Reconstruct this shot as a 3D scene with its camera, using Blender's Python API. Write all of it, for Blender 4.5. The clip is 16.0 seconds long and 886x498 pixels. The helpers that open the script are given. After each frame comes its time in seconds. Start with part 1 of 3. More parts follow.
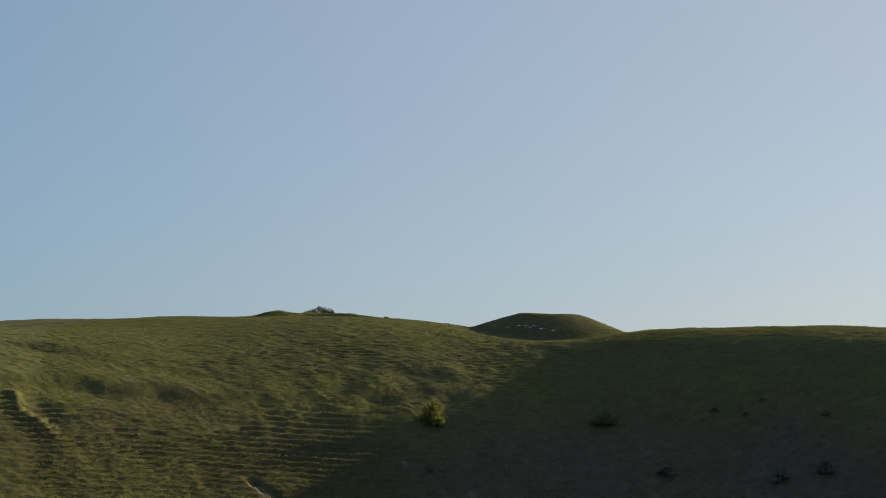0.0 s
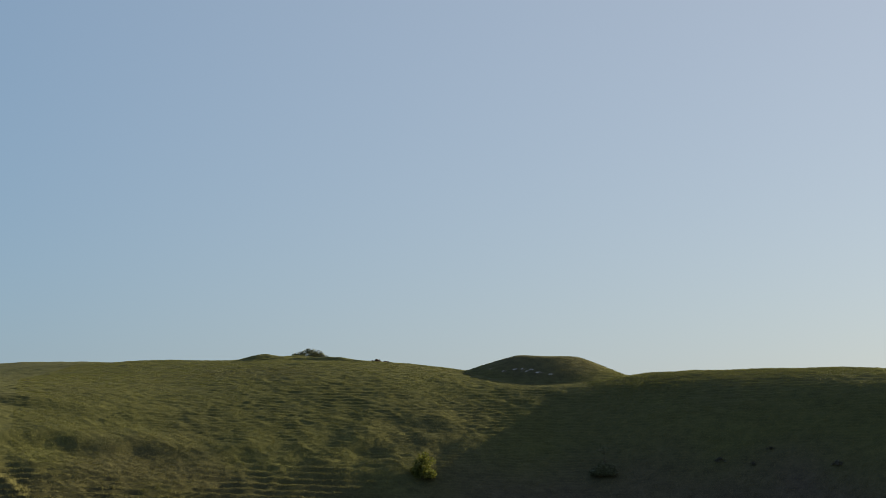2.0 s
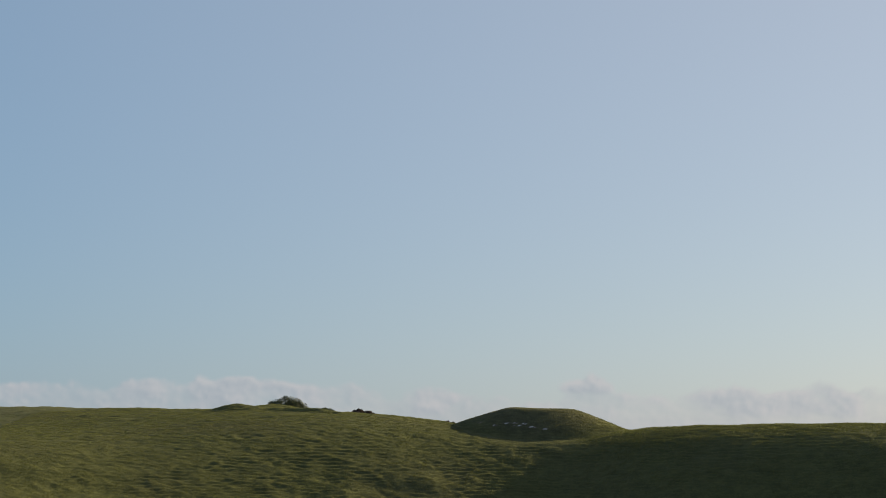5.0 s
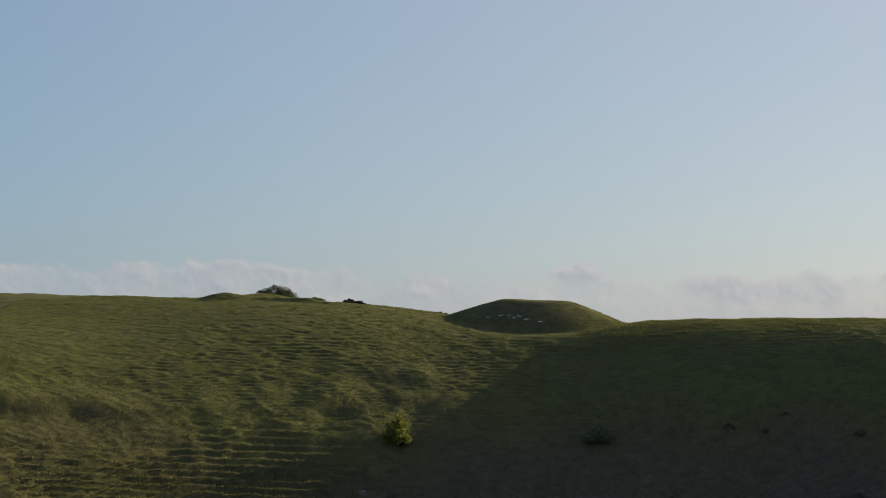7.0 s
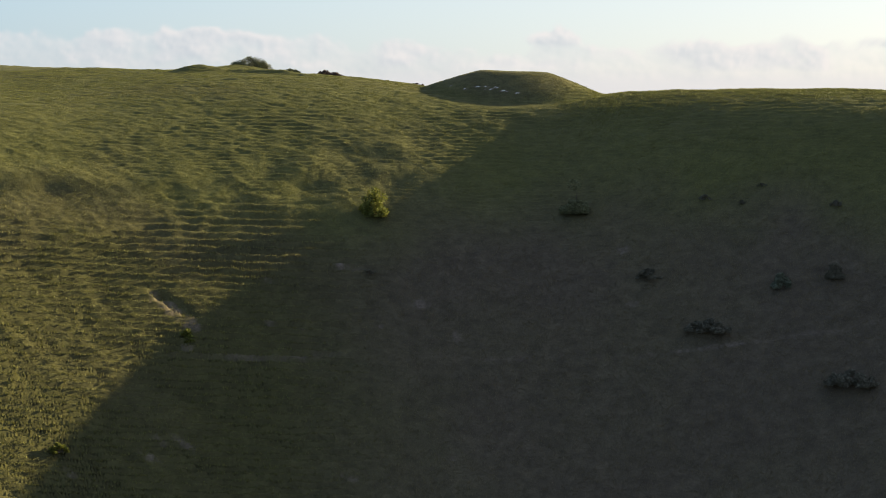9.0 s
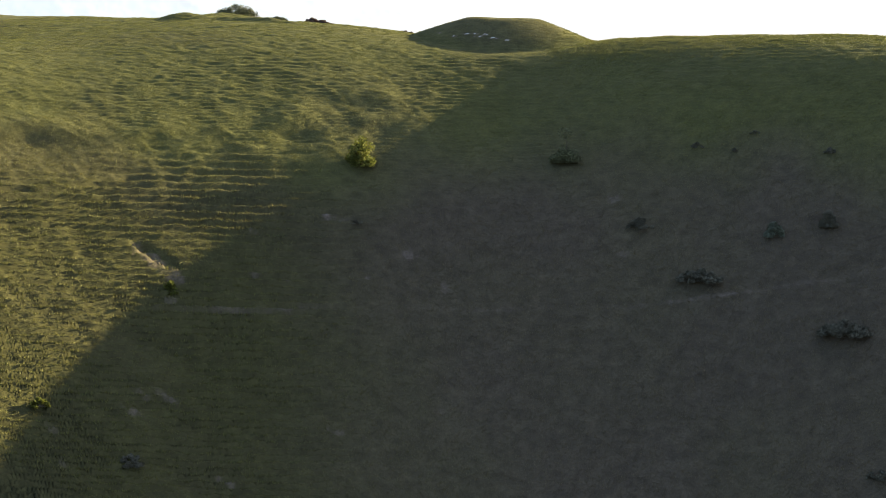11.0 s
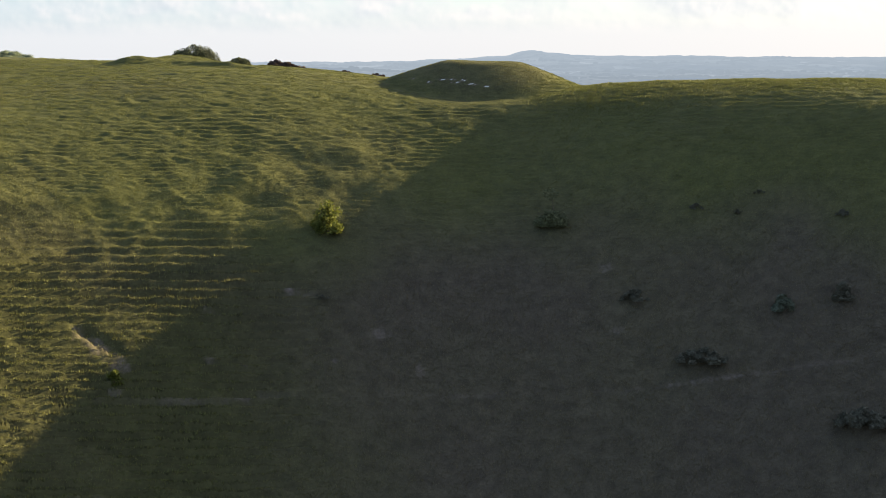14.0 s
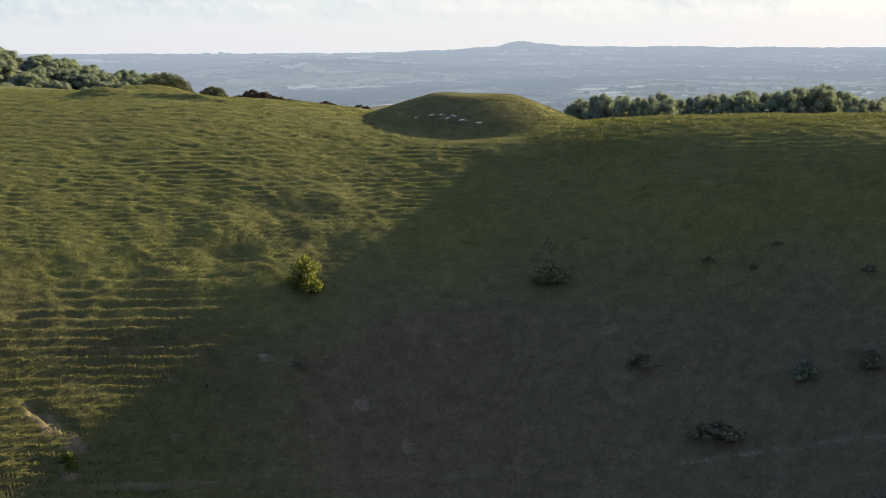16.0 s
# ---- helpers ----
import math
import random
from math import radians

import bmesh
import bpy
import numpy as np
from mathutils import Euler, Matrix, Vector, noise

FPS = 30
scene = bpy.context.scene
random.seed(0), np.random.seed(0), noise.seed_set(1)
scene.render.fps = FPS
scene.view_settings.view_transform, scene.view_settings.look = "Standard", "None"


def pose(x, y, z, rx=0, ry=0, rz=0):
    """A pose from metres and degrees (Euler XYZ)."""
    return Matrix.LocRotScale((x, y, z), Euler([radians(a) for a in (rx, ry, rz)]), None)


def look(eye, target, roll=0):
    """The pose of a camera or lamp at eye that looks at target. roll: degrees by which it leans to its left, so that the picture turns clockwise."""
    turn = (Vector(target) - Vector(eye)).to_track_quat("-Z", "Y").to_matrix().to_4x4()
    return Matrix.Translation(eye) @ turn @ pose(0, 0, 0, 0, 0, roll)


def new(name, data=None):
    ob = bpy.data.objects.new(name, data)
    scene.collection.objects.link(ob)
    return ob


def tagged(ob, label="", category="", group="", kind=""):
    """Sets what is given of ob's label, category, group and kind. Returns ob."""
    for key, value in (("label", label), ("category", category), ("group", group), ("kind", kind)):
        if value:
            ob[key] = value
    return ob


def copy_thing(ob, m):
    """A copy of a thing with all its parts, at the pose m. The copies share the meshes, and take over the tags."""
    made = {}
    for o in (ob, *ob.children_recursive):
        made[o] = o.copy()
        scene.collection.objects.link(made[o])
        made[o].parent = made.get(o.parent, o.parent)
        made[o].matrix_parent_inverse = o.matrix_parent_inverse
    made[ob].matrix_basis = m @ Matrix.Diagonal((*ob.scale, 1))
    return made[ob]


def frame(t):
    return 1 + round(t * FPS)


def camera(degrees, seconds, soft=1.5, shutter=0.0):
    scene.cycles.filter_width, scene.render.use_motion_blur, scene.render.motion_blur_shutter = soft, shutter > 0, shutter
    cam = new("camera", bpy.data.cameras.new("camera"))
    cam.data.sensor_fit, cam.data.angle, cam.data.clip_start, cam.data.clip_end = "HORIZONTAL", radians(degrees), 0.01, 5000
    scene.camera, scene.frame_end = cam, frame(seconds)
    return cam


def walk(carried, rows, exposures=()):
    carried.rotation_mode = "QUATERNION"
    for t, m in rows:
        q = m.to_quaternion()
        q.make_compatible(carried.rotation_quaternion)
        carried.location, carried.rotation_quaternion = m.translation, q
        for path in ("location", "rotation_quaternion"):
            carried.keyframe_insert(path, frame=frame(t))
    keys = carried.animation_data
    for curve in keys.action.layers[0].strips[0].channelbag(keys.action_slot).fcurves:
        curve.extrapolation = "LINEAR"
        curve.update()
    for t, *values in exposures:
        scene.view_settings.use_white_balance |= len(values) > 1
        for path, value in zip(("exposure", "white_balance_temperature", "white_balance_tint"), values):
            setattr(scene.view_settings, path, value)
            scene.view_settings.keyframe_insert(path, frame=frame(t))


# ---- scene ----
# ---------------------------------------------------------------- camera
cam = camera(27.53, 16.0, soft=0.75)
ROWS = (
    (0.0, -2.80, -70.82, -14.26, 2.183, 5.936, 0.478),
    (0.5, -2.45, -68.33, -13.16, 2.242, 6.024, 0.373),
    (1.0, -2.09, -65.83, -12.04, 2.298, 6.159, 0.273),
    (1.5, -1.72, -63.25, -10.89, 2.339, 6.288, 0.102),
    (2.0, -1.33, -60.54, -9.69, 2.361, 6.410, -0.032),
    (2.5, -0.97, -57.75, -8.46, 2.407, 6.478, -0.123),
    (3.0, -0.69, -54.93, -7.26, 2.409, 6.502, -0.189),
    (3.5, -0.50, -52.07, -6.09, 2.396, 6.583, -0.227),
    (4.0, -0.36, -49.20, -4.96, 2.396, 6.746, -0.143),
    (6.3, -1.18, -37.74, -2.02, 2.112, 5.365, 0.407),
    (6.5, -1.21, -37.49, -2.06, 2.090, 4.806, 0.456),
    (7.0, -1.25, -36.99, -2.12, 1.975, 2.988, 0.529),
    (7.5, -1.28, -36.67, -2.02, 1.799, 1.127, 0.396),
    (8.0, -1.28, -36.37, -1.81, 1.541, -0.692, 0.452),
    (8.5, -1.21, -36.15, -1.61, 1.343, -2.523, 0.338),
    (9.0, -1.22, -35.97, -1.47, 1.195, -4.391, 0.318),
    (9.2, -1.23, -35.88, -1.41, 1.131, -5.132, 0.347),
    (11.3, -0.18, -31.97, -1.69, 1.081, -6.036, 0.020),
    (11.5, -0.16, -31.00, -1.42, 1.041, -6.071, -0.028),
    (12.0, -0.12, -28.40, -0.68, 0.928, -6.061, -0.086),
    (12.5, -0.08, -25.55, 0.25, 0.834, -5.993, -0.192),
    (13.0, -0.03, -22.39, 1.32, 0.735, -5.934, -0.234),
    (13.5, 0.02, -18.99, 2.45, 0.644, -5.959, -0.288),
    (14.0, 0.02, -15.42, 3.58, 0.533, -5.996, -0.329),
    (14.5, 0.03, -11.71, 4.73, 0.436, -6.065, -0.373),
    (15.0, 0.09, -7.87, 5.86, 0.366, -6.165, -0.393),
    (15.5, 0.07, -3.99, 6.92, 0.290, -6.245, -0.381),
    (16.0, -0.00, 0.00, 8.00, 0.210, -6.334, -0.432),
)


def aimed(px, py, pz, yaw, pitch, roll):
    a, b = radians(yaw), radians(pitch)
    way = Vector((-math.sin(a) * math.cos(b), math.cos(a) * math.cos(b), math.sin(b)))
    return look((px, py, pz), Vector((px, py, pz)) + 100 * way, roll)


walk(cam, [(r[0], aimed(*r[1:])) for r in ROWS],
     exposures=[(0.0, 0.95, 6400, 10), (4.0, 0.97, 6400, 10), (6.6, 0.92, 6400, 10), (8.0, 1.20, 6850, 12), (9.0, 1.66, 6750, 12),
                (11.5, 2.20, 6650, 11), (12.5, 2.07, 6650, 11), (13.5, 1.97, 6700, 11), (16.0, 1.86, 6650, 11)])

# ---------------------------------------------------------------- sky and sun
SUN_AZ, SUN_EL = radians(31.0), radians(17.9)     # from +x towards +y; a low evening sun
TO_SUN = Vector((math.cos(SUN_EL) * math.cos(SUN_AZ), math.cos(SUN_EL) * math.sin(SUN_AZ), math.sin(SUN_EL)))
world = bpy.data.worlds.new("sky")
scene.world = world
world.use_nodes = True
wt = world.node_tree
sky = wt.nodes.new("ShaderNodeTexSky")
sky.sky_type = "NISHITA"
sky.sun_disc = False
sky.sun_elevation = SUN_EL
sky.sun_rotation = math.pi / 2 - SUN_AZ
sky.altitude = 250
sky.air_density = 1.0
sky.dust_density = 1.0
sky.ozone_density = 3.0
wt.nodes["Background"].inputs["Strength"].default_value = 0.05
haze = wt.nodes.new("ShaderNodeMix")          # thin evening haze over the whole sky
haze.data_type = "RGBA"
haze.inputs[0].default_value = 0.5
air = wt.nodes.new("ShaderNodeMix")           # blue air away from the sun, white towards it
air.data_type = "RGBA"
air.inputs[6].default_value, air.inputs[7].default_value = (2.9, 4.4, 6.1, 1), (6.6, 6.7, 6.9, 1)
where = wt.nodes.new("ShaderNodeTexCoord")
sunward = wt.nodes.new("ShaderNodeVectorMath")
sunward.operation = "DOT_PRODUCT"
sunward.inputs[1].default_value = TO_SUN
glow = wt.nodes.new("ShaderNodeMapRange")
glow.inputs["From Min"].default_value, glow.inputs["From Max"].default_value = 0.22, 0.72
wt.links.new(where.outputs["Generated"], sunward.inputs[0])
wt.links.new(sunward.outputs["Value"], glow.inputs["Value"])
wt.links.new(glow.outputs[0], air.inputs[0])
wt.links.new(air.outputs[2], haze.inputs[7])
wt.links.new(sky.outputs[0], haze.inputs[6])
wt.links.new(haze.outputs[2], wt.nodes["Background"].inputs["Color"])

sun_data = bpy.data.lights.new("sun", "SUN")
sun_data.energy = 5.0
sun_data.angle = radians(0.55)
sun_data.color = (1.0, 0.87, 0.40)
sun = new("sun", sun_data)
sun.matrix_world = look((0, 0, 0), -TO_SUN)

# ---------------------------------------------------------------- noise
def hashed(i, j, seed):
    n = (i * 374761393 + j * 668265263 + seed * 974634777) & 0xFFFFFFFF
    n = ((n ^ (n >> 13)) * 1274126177) & 0xFFFFFFFF
    return ((n ^ (n >> 16)) & 0xFFFF) / 65535.0


def lumps(x, y, size, seed):
    """Smooth value noise, -1 to 1, with lumps of that size in metres."""
    u, v = x / size, y / size
    i, j = np.floor(u).astype(np.int64), np.floor(v).astype(np.int64)
    a, b = u - i, v - j
    a, b = a * a * (3 - 2 * a), b * b * (3 - 2 * b)
    top = hashed(i, j, seed) * (1 - a) + hashed(i + 1, j, seed) * a
    low = hashed(i, j + 1, seed) * (1 - a) + hashed(i + 1, j + 1, seed) * a
    return 2 * (top * (1 - b) + low * b) - 1


def step(x, a, b):
    q = np.clip((x - a) / (b - a), 0, 1)
    return q * q * (3 - 2 * q)


# ---------------------------------------------------------------- the lie of the land
# Heights of the coombe on a coarse net: 25 m in x from -125, 22 m in y from 70.
NET = np.array((
    (-12.4, -5.3, 0.0, 2.3, 1.5, -0.6, -1.2, 2.3, 8.4),
    (-25.5, -15.5, -6.6, -0.9, 0.7, -0.6, -1.1, 3.0, 9.4),
    (-39.5, -27.0, -14.5, -4.5, 0.2, 0.2, 2.5, 4.9, 7.9),
    (-54.1, -40.8, -26.2, -11.7, -1.1, -0.7, 5.1, 4.5, 0.8),
    (-67.0, -55.4, -43.5, -27.1, -5.6, 4.6, 3.6, -1.8, -7.6),
    (-74.9, -63.1, -50.9, -34.3, -12.5, 0.9, 0.9, -7.6, -14.8),
    (-76.5, -62.7, -48.0, -30.3, -10.7, 6.2, -5.8, -13.7, -20.2),
    (-72.9, -57.1, -39.9, -20.7, -2.6, 4.5, -7.2, -15.5, -22.4),
    (-66.3, -49.9, -32.9, -16.5, -4.3, -1.6, -7.8, -14.9, -21.8),
    (-58.7, -43.0, -27.8, -14.8, -6.4, -4.6, -8.1, -13.7, -19.9),
    (-51.1, -36.7, -23.8, -13.6, -7.7, -6.2, -8.3, -12.6, -17.9),
))
NET_X, NET_DX, NET_Y, NET_DY = -125.0, 25.0, 70.0, 22.0
X_LOW, X_HIGH, Y_LOW, Y_HIGH = -100.0, 99.9, 92.0, 223.9


def cubic(q):
    return ((1 - q) ** 3 / 6, (3 * q ** 3 - 6 * q ** 2 + 4) / 6, (-3 * q ** 3 + 3 * q ** 2 + 3 * q + 1) / 6, q ** 3 / 6)


def net(x, y):
    u, v = (x - NET_X) / NET_DX, (y - NET_Y) / NET_DY
    i, j = np.floor(u).astype(int), np.floor(v).astype(int)
    a, b = cubic(u - i), cubic(v - j)
    z = 0 * x
    for p in range(4):
        for q in range(4):
            z = z + a[p] * b[q] * NET[np.clip(i + p - 1, 0, 10), np.clip(j + q - 1, 0, 8)]
    return z


def hill(x, y):
    """The bare slope, run out to the valley in front and the lower ground behind."""
    cx, cy = np.clip(x, X_LOW, X_HIGH), np.clip(y, Y_LOW, Y_HIGH)
    z = net(cx, cy)
    front, back = np.maximum(Y_LOW - y, 0), np.maximum(y - Y_HIGH, 0)
    z = z - np.maximum(net(cx, 0 * cy + 94.0) - net(cx, 0 * cy + 92.0), 0.2) / 2 * 48 * (1 - np.exp(-front / 48))
    z = z - 0.30 * 240 * (1 - np.exp(-back / 240))
    side = np.maximum(np.abs(x) - 100, 0)
    z = z - 4 * (1 - np.exp(-side / 150)) * step(y, 300, 150)
    return z


def bump(x, y, cx, cy, rx, ry, turn=0.0):
    c, s = math.cos(radians(turn)), math.sin(radians(turn))
    u, v = ((x - cx) * c + (y - cy) * s) / rx, (-(x - cx) * s + (y - cy) * c) / ry
    return np.exp(-(u * u + v * v))


BARROW = (2.79, 187.15, 10.76, 8.0, 2.62, 0.38)     # centre x, y, radii, height, share of level top


def barrow(x, y):
    """A round barrow: steep flanks, a nearly level top, a slight hollow ring at its foot."""
    dx, dy = x - BARROW[0], y - BARROW[1]
    a = np.arctan2(dy, dx)
    r = np.hypot(dx / BARROW[2], dy / BARROW[3]) * (1 + 0.03 * np.sin(3 * a + 1) + 0.02 * np.sin(5 * a))
    q = (1.02 - r) / (1.02 - BARROW[5])
    body = 0.5 * (q + 1 - np.sqrt((q - 1) ** 2 + 0.008))
    body = 0.5 * (body + np.sqrt(body ** 2 + 0.008)) * step(r, 1.5, 1.1)
    return BARROW[4] * body - 0.22 * np.exp(-((r - 1.06) / 0.16) ** 2)


# scalloped breaks of slope: line as x: y, rise, length of scallops
BREAKS = (((-66, -61.5, -54.8, -43.4, -33.5, -27, -20, -11, -6), (136.0, 138.8, 142.5, 146.8, 151.6, 154.0, 157.5, 161.2, 162.0),
           ((-61, 3.5, 0.7), (-53, 5.0, 1.2), (-43.4, 5.0, 1.1), (-33.6, 2.8, 0.9), (-27.0, 1.8, 0.5), (-19.9, 2.6, 1.1), (-11.2, 2.8, 1.0))),
          ((-20, -12, -4), (163.8, 164.6, 165.4), ((-11.5, 3.2, 0.75), (-18.0, 2.5, 0.2))),
          ((-75, -62, -54, -49), (149.0, 151.0, 152.5, 153.5), ((-60, 5.0, 0.7),)),
          ((-42, -37.8, -30.1, -21.9, -15.9, -12), (144.8, 146.5, 150.1, 152.1, 154.5, 156.0), ((-20.5, 7.0, 0.62), (-35, 7.0, 0.4))))


def scarps(x, y):
    z = 0 * x
    for k, (lx, ly, hollows) in enumerate(BREAKS):
        rise = 0 * x
        for cx, half, high in hollows:
            rise = rise + 0.62 * high * np.exp(-((x - cx) / half) ** 2)
        d = y - np.interp(x, lx, ly) + 0.5 * lumps(x, 0 * y, 3.0, 41 + k) - 0.5 * rise
        z = z + rise * np.tanh(d / 0.9) * np.exp(-(d / 3.2) ** 2)
    return z


SPOIL = (0.52, 1.02)
# the crease at the head of the coombe, as y: x
CREASE_Y, CREASE_X = (150.0, 157.0, 163.0, 168.0, 172.0, 179.0), (0.0, 1.3, 2.5, 3.2, 3.3, 2.7)


def crease(x, y):
    """The upper coombe folds here: one side looks to the evening sun, the other away from it."""
    d = x - np.interp(y, CREASE_Y, CREASE_X)
    return -1.15 * np.exp(-np.hypot(d, 1.0) / 7.5) * step(y, 156, 164) * step(y, 178, 168)



def relief(x, y):
    """All the earthworks and natural unevenness larger than a tussock."""
    z = hill(x, y) + barrow(x, y)
    z = z + scarps(x, y) + crease(x, y)
    z = z + 0.5 * bump(x, y, -56.0, 132.4, 3.0, 1.0, -20) + 0.5 * bump(x, y, -59.7, 135.8, 2.4, 0.8, -62) - 0.5 * bump(x, y, -56.6, 135.4, 2.4, 1.8, -40)   # an old dug hollow and its bank
    z = z + 1.6 * SPOIL[0] * bump(x, y, -37.6, 195.0, 2.8, 1.8) + SPOIL[1] * bump(x, y, -32.5, 201, 4.5, 4.5)    # the spoiled barrow
    z = z + 0.55 * bump(x, y, -27.5, 190.5, 5.5, 1.0, -30) + 1.0 * bump(x, y, 45, 165, 70, 8) * step(x, 6, 18)
    near = step(np.hypot(x, y - 150), 260, 110)
    z = z + near * (0.10 * lumps(x, y, 9.0, 3) + 0.05 * lumps(x, y, 3.7, 4))
    # lower ground and wooded rises behind
    z = z + 65.5 * bump(x, y, -400, 1380, 290, 260) + 48 * bump(x, y, 200, 1030, 190, 160)
    z = z + 6 * step(y, 320, 800) * lumps(x, y, 260.0, 8)
    return z


TREAD = 0.80      # from one sheep track to the next on the sunny flank
SMALL_TREAD = 0.36      # and on the upper slope


def on_flank(x, y):
    return step(x, -8, -20) * step(y - 0.45 * (x + 20) + 3 * lumps(x, y, 9.0, 17), 157, 149)


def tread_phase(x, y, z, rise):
    """Where in the step from one track to the next; the tracks follow lines that look level in the camera's view."""
    view_course = 170 * (z - 3.6) / (y + 15.4)
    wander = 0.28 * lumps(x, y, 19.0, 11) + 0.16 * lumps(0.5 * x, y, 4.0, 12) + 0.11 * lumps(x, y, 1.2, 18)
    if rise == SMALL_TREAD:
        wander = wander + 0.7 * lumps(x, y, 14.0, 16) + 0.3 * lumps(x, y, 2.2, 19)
    p = view_course / rise + wander
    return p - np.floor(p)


def tread_strength(x, y):
    """The terraces come and go along the slope."""
    flank = on_flank(x, y)
    return np.clip(0.42 + 0.5 * flank + 0.35 * lumps(x, y, 7.0, 13) + (1.1 - 0.5 * flank) * lumps(x * (0.55 - 0.25 * flank), y, 1.0, 14), 0.0, 1.3)


def treads(x, y, z):
    """The little terraces that sheep tread across the steep slope, laid to look level in the camera's view."""
    e = 0.8
    sx = (relief(x + e, y) - relief(x - e, y)) / (2 * e)
    sy = (relief(x, y + e) - relief(x, y - e)) / (2 * e)
    slope = np.hypot(sx, sy)
    level = slope / (slope + 0.12)
    flank = on_flank(x, y)
    open_slope = step(np.hypot(x - BARROW[0], y - BARROW[1]), 6, 11) * step(np.hypot(x, y - 150), 130, 90)
    keep = tread_strength(x, y) * open_slope * level
    out = 0 * x
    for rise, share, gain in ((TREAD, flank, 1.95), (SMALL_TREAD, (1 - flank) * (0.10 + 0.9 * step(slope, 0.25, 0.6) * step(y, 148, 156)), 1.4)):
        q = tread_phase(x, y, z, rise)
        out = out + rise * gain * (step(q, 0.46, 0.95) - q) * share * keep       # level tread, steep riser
    return out


def tufts(x, y):
    close = step(np.hypot(x, (y - 155) * 0.8), 150, 90)
    tussock = np.clip(lumps(x * 0.42, y, 0.5, 21) + 0.4 * lumps(x, y, 2.4, 24), -0.3, 1.2)
    bare_top = 1 - 0.8 * step(np.hypot(x - BARROW[0], y - BARROW[1]), 12, 9)
    return close * bare_top * (0.085 * tussock + 0.05 * lumps(x * 0.8, y, 0.42, 22))


def dug(x, y):
    """The scar in the turf below the scalloped break, with a sharp upper lip."""
    return step(bump(x, y, -31.2, 138.8, 2.6, 0.7, -6), 0.3, 0.6) * step(np.hypot(x + 31, y - 139), 20, 10)


def ground_height(x, y):
    x, y = np.asarray(x, float), np.asarray(y, float)
    z = relief(x, y)
    return z + treads(x, y, z) + tufts(x, y) - 0.55 * dug(x, y)


def on_ground(x, y):
    return float(ground_height(np.array([x]), np.array([y]))[0])


# bare chalky soil: x, y, half length, half width, turn, how bare; the first three are dimmed for the shade in their
# hollow
SCARS = ((-30.9, 138.1, 2.6, 1.2, -14, 0.6), (-32.4, 138.4, 1.7, 1.0, -4, 0.55), (-29.2, 137.5, 1.5, 1.0, -25, 0.55), (-7.3, 146.5, 1.0, 0.7, 0, 0.5), (-15.7, 148.8, 0.5, 0.3, 0, 0.9),
         (-14.0, 148.9, 1.1, 0.4, 0, 0.35), (-22.0, 145.0, 1.5, 0.22, -8, 0.5), (13.7, 153.3, 0.9, 0.5, -20, 0.5), (14.4, 147.4, 0.8, 0.4, 0, 0.4),
         (-11.1, 143.6, 0.4, 0.45, 0, 0.5), (-3.6, 144.2, 0.4, 0.8, 0, 0.4), (-22.1, 141.0, 0.8, 0.35, 0, 0.4), (-19.0, 141.3, 0.6, 0.25, 0, 0.5),
         (-29.2, 134.9, 0.7, 0.4, 0, 0.4), (-30.3, 124.7, 0.7, 0.35, 0, 0.5), (-30.7, 123.0, 0.9, 0.5, 0, 0.6), (-27.7, 125.7, 1.1, 0.4, 0, 0.5),
         (-36.3, 117.4, 0.9, 0.4, 0, 0.4), (-22.3, 120.7, 1.3, 0.25, -8, 0.6), (-13.1, 128.5, 0.8, 0.4, 0, 0.4), (-35.3, 114.9, 0.6, 0.5, 0, 0.4),
         (-4.0, 132.5, 0.9, 0.3, 0, 0.3))
# white rabbit scrapes along the barrow's flank: x, y, half length, half width, turn
SCRAPES = ((-5.1, 183.4, 0.7, 0.10, -30), (-3.3, 182.2, 0.6, 0.10, -17), (-1.9, 182.25, 0.7, 0.11, -17), (-0.7, 182.0, 0.8, 0.12, -17), (0.5, 181.65, 0.6, 0.10, -17),
           (-0.4, 181.5, 1.0, 0.08, -12), (1.5, 180.95, 0.9, 0.08, -10), (3.1, 180.55, 1.1, 0.07, -8))
# the worn chalk track across the foot of the slope, as x: y
TRACK_X = np.array((-36.0, -25.3, -20.6, -14.7, -4.5, 4.6, 9.2, 17.7, 22.7, 27.1, 34.4, 60.0))
TRACK_Y = np.array((131.5, 135.8, 137.8, 139.8, 141.8, 142.5, 142.7, 142.3, 142.0, 141.4, 140.7, 139.0))


